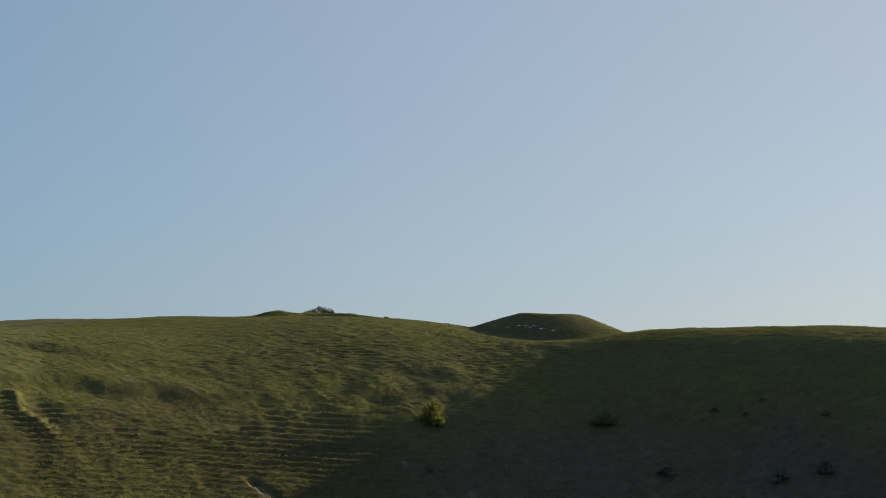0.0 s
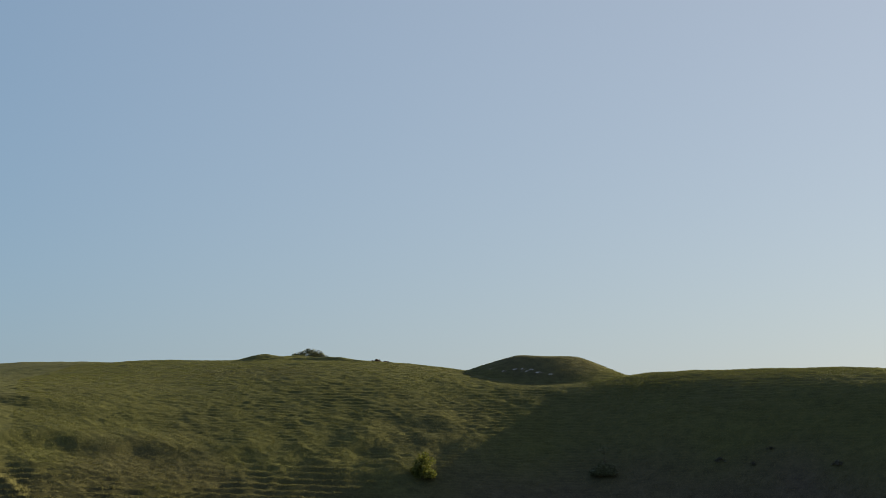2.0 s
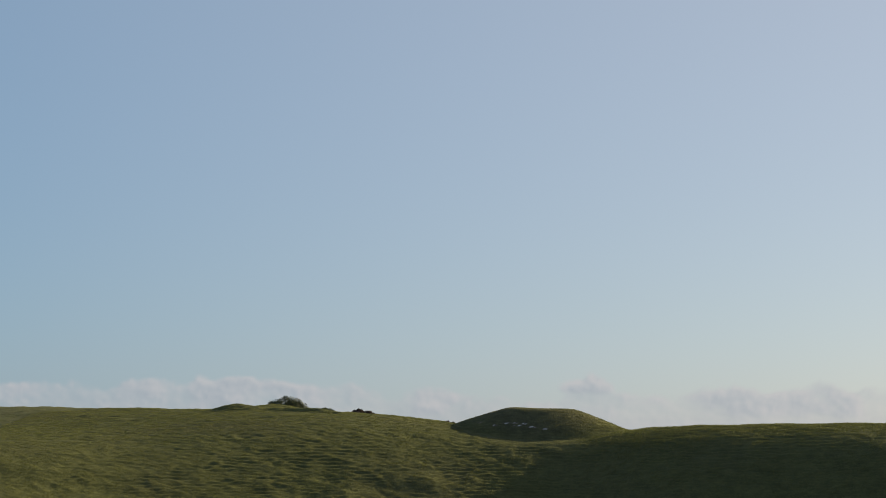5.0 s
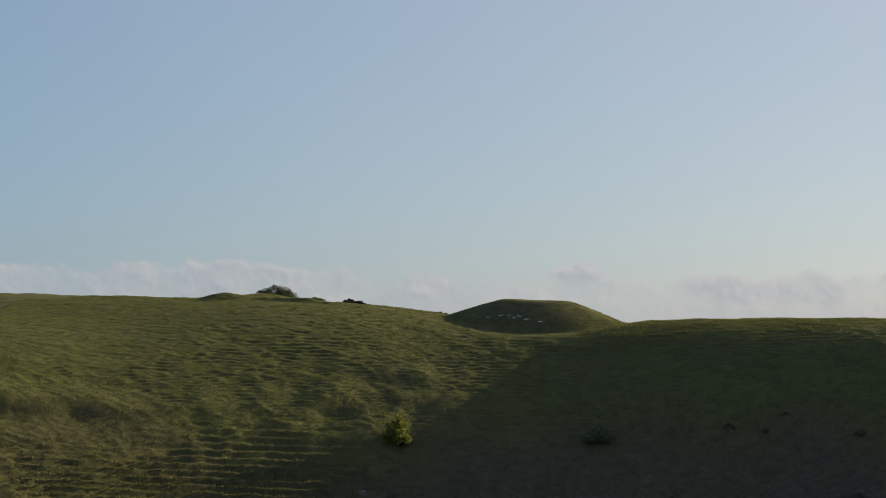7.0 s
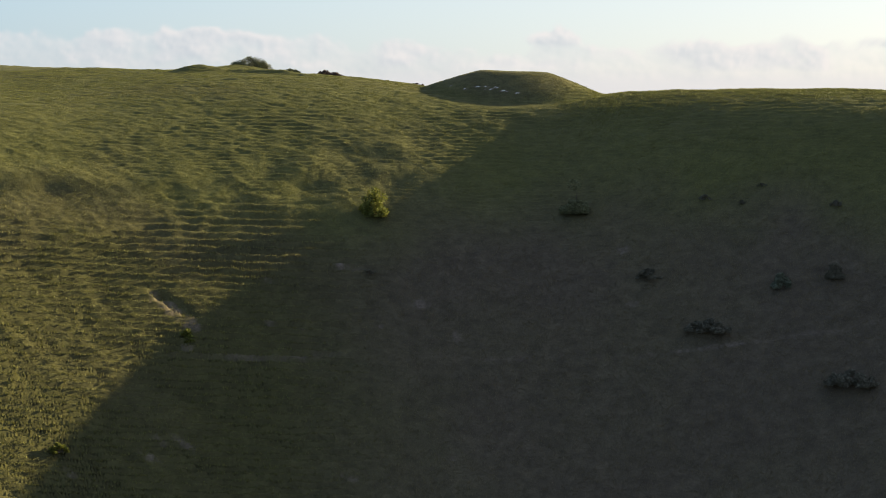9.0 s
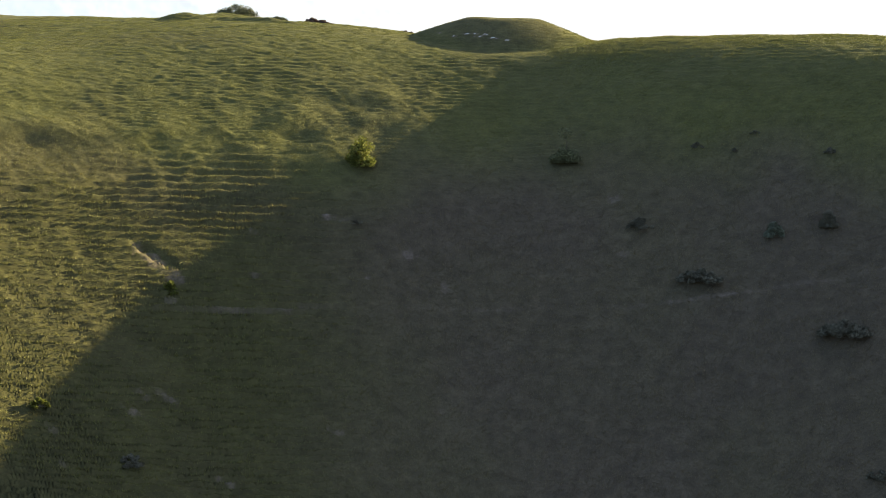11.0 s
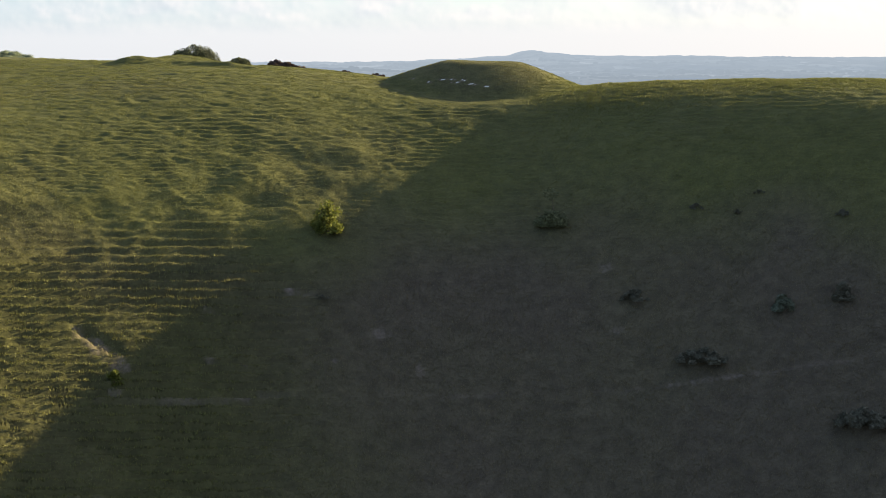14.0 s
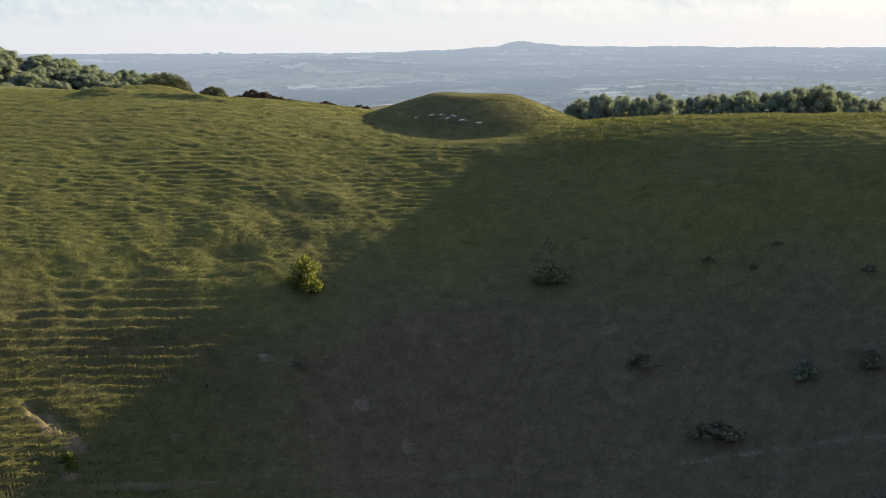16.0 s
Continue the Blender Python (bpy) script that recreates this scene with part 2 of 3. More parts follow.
def bareness(x, y):
    """How much of the turf is worn to chalk, 0 to 1."""
    wob = 0.5 * lumps(x, y, 1.1, 31) + 0.8 * lumps(x, y, 0.45, 32)
    bare = 0 * x
    for cx, cy, rx, ry, turn, how in SCARS:
        bare = np.maximum(bare, 1.15 * how * step(bump(x, y, cx, cy, rx, ry, turn) + 0.5 * wob - 0.12, 0.35, 0.75) * step(bump(x, y, cx, cy, rx, ry, turn), 0.05, 0.3))
    off = np.abs(y - np.interp(x, TRACK_X, TRACK_Y) - 0.3 * lumps(x, y, 5.0, 33))
    inside = step(x, -36, -28) * step(x, 60, 45)
    worn = np.clip(0.16 + 0.35 * lumps(x, 0 * y, 3.0, 34) + 0.4 * np.exp(-((x - 20) / 6.0) ** 2) + 0.35 * np.exp(-((x + 19) / 4.5) ** 2), 0.03, 0.75)
    bare = np.maximum(bare, inside * step(off + 0.2 * wob, 0.24 + 0.12 * step(x, 8, -4), 0.0) * worn)
    # the rabbit scrapes of the barrow
    crumbs = 0.7 * lumps(x, y, 0.7, 35) + 0.5 * lumps(x, y, 0.35, 36)
    for cx, cy, rx, ry, turn in SCRAPES:
        bare = np.maximum(bare, 2.2 * step(bump(x, y, cx, cy, rx, ry, turn) * (1 + 0.5 * crumbs), 0.45, 0.8))
    return bare


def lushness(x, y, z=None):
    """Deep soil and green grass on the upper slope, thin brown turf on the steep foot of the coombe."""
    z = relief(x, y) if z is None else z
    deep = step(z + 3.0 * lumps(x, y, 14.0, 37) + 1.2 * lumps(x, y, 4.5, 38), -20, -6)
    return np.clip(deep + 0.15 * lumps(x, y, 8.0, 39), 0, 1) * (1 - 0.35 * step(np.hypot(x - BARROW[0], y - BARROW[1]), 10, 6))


def coarse_shaded(x, y, z=None):
    """Coarse yellow-green tussock grass on the flank of the coombe, its turf darkened for the shade among the tufts."""
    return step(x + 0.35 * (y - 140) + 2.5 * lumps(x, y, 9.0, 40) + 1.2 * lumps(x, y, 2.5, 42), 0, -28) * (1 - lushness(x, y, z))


def axis(fine_low, fine_high, fine, low, high, grow):
    mid = list(np.arange(fine_low, fine_high + fine / 2, fine))
    out, s = [], fine
    q = fine_high
    while q < high:
        s *= grow
        q += s
        out.append(min(q, high))
    before, s = [], fine
    q = fine_low
    while q > low:
        s *= grow
        q -= s
        before.append(max(q, low))
    return np.array(before[::-1] + mid + out)


def sheet(name, xs, ys, heights, material):
    gx, gy = np.meshgrid(xs, ys)
    gz = heights(gx, gy)
    nx, ny = len(xs), len(ys)
    co = np.stack([gx, gy, gz], -1).reshape(-1, 3).astype(np.float32)
    k = (np.arange(ny - 1)[:, None] * nx + np.arange(nx - 1)[None]).reshape(-1)
    quads = np.stack([k, k + 1, k + nx + 1, k + nx], -1).astype(np.int32)
    me = bpy.data.meshes.new(name)
    me.vertices.add(len(co))
    me.vertices.foreach_set("co", co.ravel())
    me.loops.add(quads.size)
    me.loops.foreach_set("vertex_index", quads.ravel())
    me.polygons.add(len(quads))
    me.polygons.foreach_set("loop_start", np.arange(0, quads.size, 4, dtype=np.int32))
    me.polygons.foreach_set("use_smooth", np.ones(len(quads), dtype=bool))
    me.update(calc_edges=True)
    me.materials.append(material)
    ob = new(name, me)
    return ob, gx.ravel(), gy.ravel()


# ---------------------------------------------------------------- materials
def plain_material(name, rough=0.9):
    m = bpy.data.materials.new(name)
    m.use_nodes = True
    b = m.node_tree.nodes["Principled BSDF"]
    b.inputs["Roughness"].default_value = rough
    b.inputs["Specular IOR Level"].default_value = 0.15
    return m, m.node_tree, b


def noise_node(nt, scale, detail=4.0, rough=0.6, coords="Object"):
    tc = nt.nodes.new("ShaderNodeTexCoord")
    n = nt.nodes.new("ShaderNodeTexNoise")
    n.inputs["Scale"].default_value = scale
    n.inputs["Detail"].default_value = detail
    n.inputs["Roughness"].default_value = rough
    nt.links.new(tc.outputs[coords], n.inputs["Vector"])
    return n


def ramp(nt, source, stops):
    r = nt.nodes.new("ShaderNodeValToRGB")
    el = r.color_ramp.elements
    while len(el) < len(stops):
        el.new(0.5)
    for e, (p, c) in zip(el, stops):
        e.position, e.color = p, (*c, 1)
    nt.links.new(source, r.inputs[0])
    return r


def mixed(nt, factor, a, b, blend="MIX"):
    m = nt.nodes.new("ShaderNodeMix")
    m.data_type, m.blend_type = "RGBA", blend
    for socket, v in ((m.inputs[0], factor), (m.inputs[6], a), (m.inputs[7], b)):
        if isinstance(v, (int, float)):
            socket.default_value = v
        elif isinstance(v, tuple):
            socket.default_value = (*v, 1)
        else:
            nt.links.new(v, socket)
    return m.outputs[2]


def bump_into(nt, bsdf, source, strength, distance):
    n = nt.nodes.new("ShaderNodeBump")
    n.inputs["Strength"].default_value = strength
    n.inputs["Distance"].default_value = distance
    nt.links.new(source, n.inputs["Height"])
    nt.links.new(n.outputs[0], bsdf.inputs["Normal"])


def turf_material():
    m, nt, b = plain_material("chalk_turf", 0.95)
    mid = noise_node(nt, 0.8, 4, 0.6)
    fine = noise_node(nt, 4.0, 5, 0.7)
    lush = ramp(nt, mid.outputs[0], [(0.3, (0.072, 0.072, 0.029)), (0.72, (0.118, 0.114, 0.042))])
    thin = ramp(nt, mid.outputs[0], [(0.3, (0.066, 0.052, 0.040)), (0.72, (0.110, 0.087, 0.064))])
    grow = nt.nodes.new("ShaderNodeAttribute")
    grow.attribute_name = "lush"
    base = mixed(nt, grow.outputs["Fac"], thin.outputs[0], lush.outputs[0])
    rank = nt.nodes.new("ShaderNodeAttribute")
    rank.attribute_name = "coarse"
    # this darker turf colour on the flank stands in for shade among tussocks
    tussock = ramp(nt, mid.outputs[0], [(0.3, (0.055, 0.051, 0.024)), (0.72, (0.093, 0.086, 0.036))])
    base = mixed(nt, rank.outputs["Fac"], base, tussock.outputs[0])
    c3 = ramp(nt, fine.outputs[0], [(0.32, (0.5, 0.5, 0.5)), (0.68, (0.95, 0.95, 0.95))])
    col = mixed(nt, 0.8, base, c3.outputs[0], "MULTIPLY")
    at = nt.nodes.new("ShaderNodeAttribute")
    at.attribute_name = "bare"
    chalk = ramp(nt, fine.outputs[0], [(0.3, (0.085, 0.063, 0.056)), (0.7, (0.20, 0.158, 0.142))])
    broken = noise_node(nt, 2.6, 4, 0.7)
    crumbs = ramp(nt, broken.outputs[0], [(0.36, (0.4, 0.4, 0.4)), (0.60, (1, 1, 1))])
    worn = nt.nodes.new("ShaderNodeMath")
    worn.operation, worn.use_clamp = "MULTIPLY", True
    nt.links.new(at.outputs["Fac"], worn.inputs[0])
    nt.links.new(crumbs.outputs[0], worn.inputs[1])
    col = mixed(nt, worn.outputs[0], col, chalk.outputs[0])
    clean = nt.nodes.new("ShaderNodeMapRange")
    clean.inputs["From Min"].default_value, clean.inputs["From Max"].default_value = 1.0, 2.0
    nt.links.new(at.outputs["Fac"], clean.inputs["Value"])
    col = mixed(nt, clean.outputs[0], col, (0.60, 0.58, 0.55))
    nt.links.new(col, b.inputs["Base Color"])
    bump_into(nt, b, fine.outputs[0], 0.6, 0.12)
    return m


TURF = turf_material()


def leaf_material(name, dark, light, poor=(), rank=()):
    m, nt, b = plain_material(name, 0.6)
    info = nt.nodes.new("ShaderNodeNewGeometry")
    n = noise_node(nt, 1.3, 3)
    add = nt.nodes.new("ShaderNodeMath")
    add.operation = "ADD"
    nt.links.new(info.outputs["Random Per Island"], add.inputs[0])
    nt.links.new(n.outputs[0], add.inputs[1])
    half = nt.nodes.new("ShaderNodeMath")
    half.operation = "MULTIPLY"
    half.inputs[1].default_value = 0.5
    nt.links.new(add.outputs[0], half.inputs[0])
    col = ramp(nt, half.outputs[0], [(0.2, dark), (0.8, light)]).outputs[0]
    if poor:
        grow = nt.nodes.new("ShaderNodeAttribute")
        grow.attribute_name = "lush"
        col = mixed(nt, grow.outputs["Fac"], ramp(nt, half.outputs[0], [(0.2, poor[0]), (0.8, poor[1])]).outputs[0], col)
    if rank:
        coarse = nt.nodes.new("ShaderNodeAttribute")
        coarse.attribute_name = "coarse"
        col = mixed(nt, coarse.outputs["Fac"], col, ramp(nt, half.outputs[0], [(0.2, rank[0]), (0.8, rank[1])]).outputs[0])
    nt.links.new(col, b.inputs["Base Color"])
    return m


LEAF = leaf_material("hawthorn_leaf", (0.045, 0.06, 0.014), (0.19, 0.19, 0.045))
# hawthorn leaf with shade put into its colour; also the duller crest thickets
HAWTHORN_DULL_SHADED = leaf_material("dull_shaded_hawthorn_leaf", (0.050, 0.055, 0.030), (0.135, 0.135, 0.068))
DARK_LEAF = leaf_material("juniper_leaf", (0.068, 0.063, 0.049), (0.118, 0.108, 0.082))
PALE_LEAF = leaf_material("whitebeam_leaf", (0.06, 0.068, 0.05), (0.13, 0.14, 0.105))
RED_LEAF = leaf_material("copper_leaf", (0.055, 0.036, 0.030), (0.145, 0.088, 0.074))
# beech leaf paled and greyed, with distance haze put into its colour
HAZY_BEECH_LEAF = leaf_material("hazy_beech_leaf", (0.130, 0.155, 0.135), (0.215, 0.232, 0.170))
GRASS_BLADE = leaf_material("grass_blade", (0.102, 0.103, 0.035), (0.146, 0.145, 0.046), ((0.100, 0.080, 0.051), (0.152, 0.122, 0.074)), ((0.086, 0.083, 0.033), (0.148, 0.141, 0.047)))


def lets_light_through(m, share):
    """Thin leaves: part of the light that falls on one side leaves by the other."""
    nt = m.node_tree
    b, out = nt.nodes["Principled BSDF"], nt.nodes["Material Output"]
    thin, mix = nt.nodes.new("ShaderNodeBsdfTranslucent"), nt.nodes.new("ShaderNodeMixShader")
    mix.inputs[0].default_value = share
    nt.links.new(b.inputs["Base Color"].links[0].from_socket, thin.inputs["Color"])
    nt.links.new(b.outputs[0], mix.inputs[1])
    nt.links.new(thin.outputs[0], mix.inputs[2])
    nt.links.new(mix.outputs[0], out.inputs["Surface"])


for leafy, share in ((GRASS_BLADE, 0.2), (LEAF, 0.4), (HAZY_BEECH_LEAF, 0.45)):
    lets_light_through(leafy, share)


HAZY_BEECH_LEAF.node_tree.nodes["Principled BSDF"].inputs["Roughness"].default_value = 1.0
HAZY_BEECH_LEAF.node_tree.nodes["Principled BSDF"].inputs["Specular IOR Level"].default_value = 0.0


def bark_material():
    m, nt, b = plain_material("bark", 0.9)
    n = noise_node(nt, 6, 5)
    r = ramp(nt, n.outputs[0], [(0.3, (0.05, 0.04, 0.03)), (0.7, (0.14, 0.115, 0.09))])
    nt.links.new(r.outputs[0], b.inputs["Base Color"])
    bump_into(nt, b, n.outputs[0], 0.5, 0.02)
    return m


BARK = bark_material()

# ---------------------------------------------------------------- ground
XS = axis(-66, 60, 0.28, -3600, 3600, 1.10)
YS = axis(112, 206, 0.15, -600, 4700, 1.06)
ground, gx, gy = sheet("ground", XS, YS, ground_height, TURF)
LAND = {"base": relief(gx, gy), "bare": bareness(gx, gy)}
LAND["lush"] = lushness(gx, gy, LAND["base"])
LAND["coarse"] = coarse_shaded(gx, gy, LAND["base"])
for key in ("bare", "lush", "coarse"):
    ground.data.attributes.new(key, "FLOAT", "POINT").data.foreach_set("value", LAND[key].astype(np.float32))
LAND["top"] = np.empty(3 * len(gx), dtype=np.float32)
ground.data.vertices.foreach_get("co", LAND["top"])
LAND["top"] = LAND["top"][2::3].astype(float)


def at(key, x, y):
    """A value of the ground sheet between its points."""
    i, j = np.clip(np.searchsorted(XS, x) - 1, 0, len(XS) - 2), np.clip(np.searchsorted(YS, y) - 1, 0, len(YS) - 2)
    a, b = (x - XS[i]) / (XS[i + 1] - XS[i]), (y - YS[j]) / (YS[j + 1] - YS[j])
    v = LAND[key].reshape(len(YS), len(XS))
    return (v[j, i] * (1 - a) + v[j, i + 1] * a) * (1 - b) + (v[j + 1, i] * (1 - a) + v[j + 1, i + 1] * a) * b


tagged(ground, "rough chalk downland turf with sheep terraces and a barrow", "ground", kind="structure")

# ---------------------------------------------------------------- meshes
def raw_mesh(name, co, faces, material):
    """A mesh from arrays: vertices (n, 3) and faces (m, 3 or 4)."""
    me = bpy.data.meshes.new(name)
    k = faces.shape[1]
    me.vertices.add(len(co))
    me.vertices.foreach_set("co", co.astype(np.float32).ravel())
    me.loops.add(faces.size)
    me.loops.foreach_set("vertex_index", faces.astype(np.int32).ravel())
    me.polygons.add(len(faces))
    me.polygons.foreach_set("loop_start", np.arange(0, faces.size, k, dtype=np.int32))
    me.update(calc_edges=True)
    me.materials.append(material)
    return me


def part(name, mesh, parent, label=""):
    ob = new(name, mesh)
    ob.parent = parent
    return tagged(ob, label)


def stems(name, arms, material, sides=6):
    """Tapered, slightly crooked limbs. arms: (start, end, radius at start, radius at end)."""
    co, fa = [], []
    for start, end, r0, r1 in arms:
        start, end = Vector(start), Vector(end)
        way = (end - start).normalized()
        u = way.orthogonal().normalized()
        v = way.cross(u)
        base = len(co)
        for ring in range(4):
            q = ring / 3
            centre = start.lerp(end, q) + u * math.sin(q * 3.1) * 0.06 * (end - start).length
            r = r0 + (r1 - r0) * q
            for k in range(sides):
                a = 2 * math.pi * k / sides
                co.append(centre + r * (math.cos(a) * u + math.sin(a) * v))
        for ring in range(3):
            for k in range(sides):
                n = (k + 1) % sides
                fa.append((base + ring * sides + k, base + ring * sides + n, base + (ring + 1) * sides + n, base + (ring + 1) * sides + k))
    return raw_mesh(name, np.array([tuple(c) for c in co]), np.array(fa), material)


def leaves(name, clumps, per_clump, size, material, rng, loose=(0.3, 1.5)):
    """Many small leaf sprays round clump centres: (x, y, z, radius)."""
    clumps = np.array(clumps)
    n = len(clumps) * per_clump
    which = np.repeat(np.arange(len(clumps)), per_clump)
    way = rng.normal(size=(n, 3))
    way /= np.linalg.norm(way, axis=1, keepdims=True)
    far = rng.uniform(*loose, n) ** 0.5
    mid = clumps[which, :3] + way * (clumps[which, 3] * far)[:, None] * np.array((1, 1, 0.85))
    u = rng.normal(size=(n, 3))
    u /= np.linalg.norm(u, axis=1, keepdims=True)
    v = np.cross(u, way + 0.6 * rng.normal(size=(n, 3)))
    v /= np.linalg.norm(v, axis=1, keepdims=True) + 1e-9
    s = size * rng.uniform(0.6, 1.3, n)[:, None]
    co = np.stack([mid - u * s * 0.5, mid + v * s * 0.4, mid + u * s * 0.6, mid - v * s * 0.4], 1).reshape(-1, 3)
    co[:, 2] = np.maximum(co[:, 2], 0.02)
    return raw_mesh(name, co, np.arange(4 * n).reshape(-1, 4), material)


def lumpy(name, clumps, per_clump, size, material, rng):
    """A far crown: uneven rounded clumps of foliage with sprays of leaves on their outsides."""
    co, fa = [], []
    rings, sides = 6, 9
    for cx, cy, cz, r in clumps:
        base = len(co)
        for i in range(rings + 1):
            p = math.pi * i / rings
            for k in range(sides):
                a = 2 * math.pi * (k + 0.5 * (i % 2)) / sides
                q = 0.70 * r * rng.uniform(0.90, 1.06)
                co.append((cx + q * math.sin(p) * math.cos(a), cy + q * math.sin(p) * math.sin(a), cz + 0.85 * q * math.cos(p)))
        for i in range(rings):
            for k in range(sides):
                n = (k + 1) % sides
                fa.append((base + i * sides + k, base + (i + 1) * sides + k, base + (i + 1) * sides + n, base + i * sides + n))
    sprays = leaves("sprays", clumps, per_clump, size, material, rng, (0.5, 1.0))
    more = np.empty(len(sprays.vertices) * 3, dtype=np.float32)
    sprays.vertices.foreach_get("co", more)
    more = more.reshape(-1, 3)
    faces = np.concatenate([np.array(fa), len(co) + np.arange(len(more)).reshape(-1, 4)])
    bpy.data.meshes.remove(sprays)
    return raw_mesh(name, np.concatenate([np.array(co), more]), faces, material)


def shrub(x, y, width, height, material, label, name="shrub", seed=0, sprays=70, leaf=0.2, flat=1.0, group="", ragged=(0.75, 1.06), dense=1.0):
    """A shrub on a few crooked stems, with a ragged crown in clumps."""
    rng = np.random.default_rng(seed)
    root = new(name)
    z = on_ground(x, y)
    root.matrix_world = pose(x, y, z - 0.05)
    tagged(root, label, "shrub", group)
    count = int(dense * np.clip(10 + 7 * width * height, 14, 60))
    clumps, arms = [], []
    for k in range(count):
        a, q = rng.uniform(0, 2 * math.pi), rng.uniform(0, 1) ** 0.5
        r = rng.uniform(0.13, 0.22) * min(width, height)
        lid = height * (1 - q * q) ** (0.5 * flat) * rng.uniform(*ragged)
        if k < 2:
            q, lid = 0.12 * k, height
        cx, cy = (0.5 * width - 0.7 * r) * q * math.cos(a), (0.42 * width - 0.7 * r) * q * math.sin(a)
        cz = max(lid - r if k % 2 or k < 2 else rng.uniform(0.25, 0.9) * lid - r, r * 0.55)
        clumps.append((cx, cy, cz, r))
        if k % 3 == 0:
            arms.append(((0.12 * math.cos(a), 0.12 * math.sin(a), 0), (cx * 0.8, cy * 0.8, cz * 0.9), 0.05 + 0.015 * height, 0.012))
    part("stem", stems("stem", arms, BARK), root)
    part("foliage", leaves("foliage", clumps, sprays, leaf, material, rng), root)
    return root


# ---------------------------------------------------------------- shrubs on the slope
shrub(-12.6, 155.2, 3.1, 3.2, LEAF, "sunlit yellow-green hawthorn bush alone on the turf slope", "hawthorn_bush", 13, 80, 0.22, 0.8, ragged=(0.4, 1.15), dense=0.55)
shrub(8.9, 158.2, 3.2, 3.8, HAWTHORN_DULL_SHADED, "shaded hawthorn bush with a sunlit tip", "hawthorn_bush", 4, 120, 0.16, 0.9, ragged=(0.35, 0.52), dense=0.9)
shrub(-29.4, 136.0, 1.5, 1.4, LEAF, "small green bush below the chalk scar", "small_bush", 5)
shrub(21.6, 143.6, 4.9, 1.3, DARK_LEAF, "broad dark low bush above the chalk track", "juniper_bush", 6, 150, 0.15, 0.8, ragged=(0.7, 0.95), dense=1.5)
shrub(34.1, 135.0, 5.2, 1.5, DARK_LEAF, "broad dark low bush below the chalk track", "juniper_bush", 7, 150, 0.15, 0.8, ragged=(0.7, 0.95), dense=1.5)
shrub(29.1, 146.3, 2.2, 1.6, PALE_LEAF, "pale grey-leaved bush in the shade", "whitebeam_bush", 8, 130, 0.14)
shrub(34.4, 145.8, 1.9, 1.7, DARK_LEAF, "dark upright bush in the shade", "juniper_bush", 9, 130, 0.14)
shrub(16.1, 150.0, 2.8, 1.1, DARK_LEAF, "low dark bush beside a bare patch", "juniper_bush", 10, 130, 0.14)
for n, (bx, by, w, h) in enumerate(((22.7, 157.6, 1.6, 0.55), (28.7, 158.0, 1.4, 0.35), (36.0, 153.9, 1.5, 0.6), (-12.6, 148.7, 1.6, 0.4),
                                    (26.5, 156.4, 0.9, 0.35), (34.8, 122.0, 2.6, 0.9), (-29.9, 118.4, 3.0, 1.0), (-37.9, 118.4, 2.2, 0.9))):
    shrub(bx, by, w, h, DARK_LEAF if n < 7 else LEAF, "small dark scrub bush on the shaded turf" if n < 7 else "low tussocky bush at the edge of the sunlight",
          "scrub_bush", 20 + n, 120, 0.13, 0.8, "scrub on the slope")

# ---------------------------------------------------------------- shrubs along the crest
def crest_shrub(x, y, top, width, material, label, name, seed, group="", flat=0.9):
    return shrub(x, y, width, max(top - on_ground(x, y), 0.5), material, label, name, seed, 170, 0.11, flat, group, (0.72, 1.04), 2.4)


crest_shrub(-32.3, 206.0, 5.65, 6.8, HAWTHORN_DULL_SHADED, "rounded hawthorn thicket behind the spoiled barrow", "hawthorn_thicket", 30, flat=0.85)
crest_shrub(-26.6, 205.0, 4.0, 3.5, HAWTHORN_DULL_SHADED, "low olive-green thicket on the crest", "hawthorn_thicket", 31, flat=0.6)
for n, (bx, by, top, w) in enumerate(((-23.2, 200.5, 3.05, 2.6), (-21.7, 200.0, 3.7, 1.8), (-20.4, 199.8, 3.45, 1.6), (-19.2, 199.6, 3.0, 2.4),
                                      (-17.6, 199.2, 2.65, 2.4), (-16.2, 199.0, 2.4, 2.2), (-13.5, 198.0, 2.4, 2.0), (-9.6, 196.6, 1.55, 1.5))):
    crest_shrub(bx, by, top, w + 0.9, RED_LEAF, "dark reddish-brown shrub on the crest", "copper_shrub", 40 + n, "reddish shrubs along the crest")


# ---------------------------------------------------------------- woods behind the hill
def tree(seed):
    """A broad field tree, 1 m tall, to be scaled: trunk, limbs and a crown of leaf clumps."""
    rng = np.random.default_rng(seed)
    root = new("tree")
    clumps, arms = [], [((0, 0, 0), (0.01, 0, 0.5), 0.035, 0.016)]
    for k in range(17):
        a, q, t = 2.4 * k + rng.uniform(-0.5, 0.5), rng.uniform(0.35, 1) ** 0.5, 0.30 + 0.62 * k / 16
        reach = 0.40 * q * max(1 - 2.9 * (t - 0.5) ** 2, 0.15)
        r = rng.uniform(0.13, 0.20)
        c = (reach * math.cos(a), reach * math.sin(a), t - r * 0.55)
        clumps.append((*c, r))
        if k % 4 == 0:
            arms.append(((0, 0, 0.22 + 0.2 * q), (c[0] * 0.85, c[1] * 0.85, c[2]), 0.012, 0.003))
    part("trunk", stems("trunk", arms, BARK, 5), root)
    part("crown", lumpy("crown", clumps, 220, 0.032, HAZY_BEECH_LEAF, rng), root)
    return tagged(root, "tall broadleaved tree in leaf in a distant wood, coloured pale for haze", "tree", "trees in the woods")


KINDS = [tree(100 + k) for k in range(5)]
used = set()


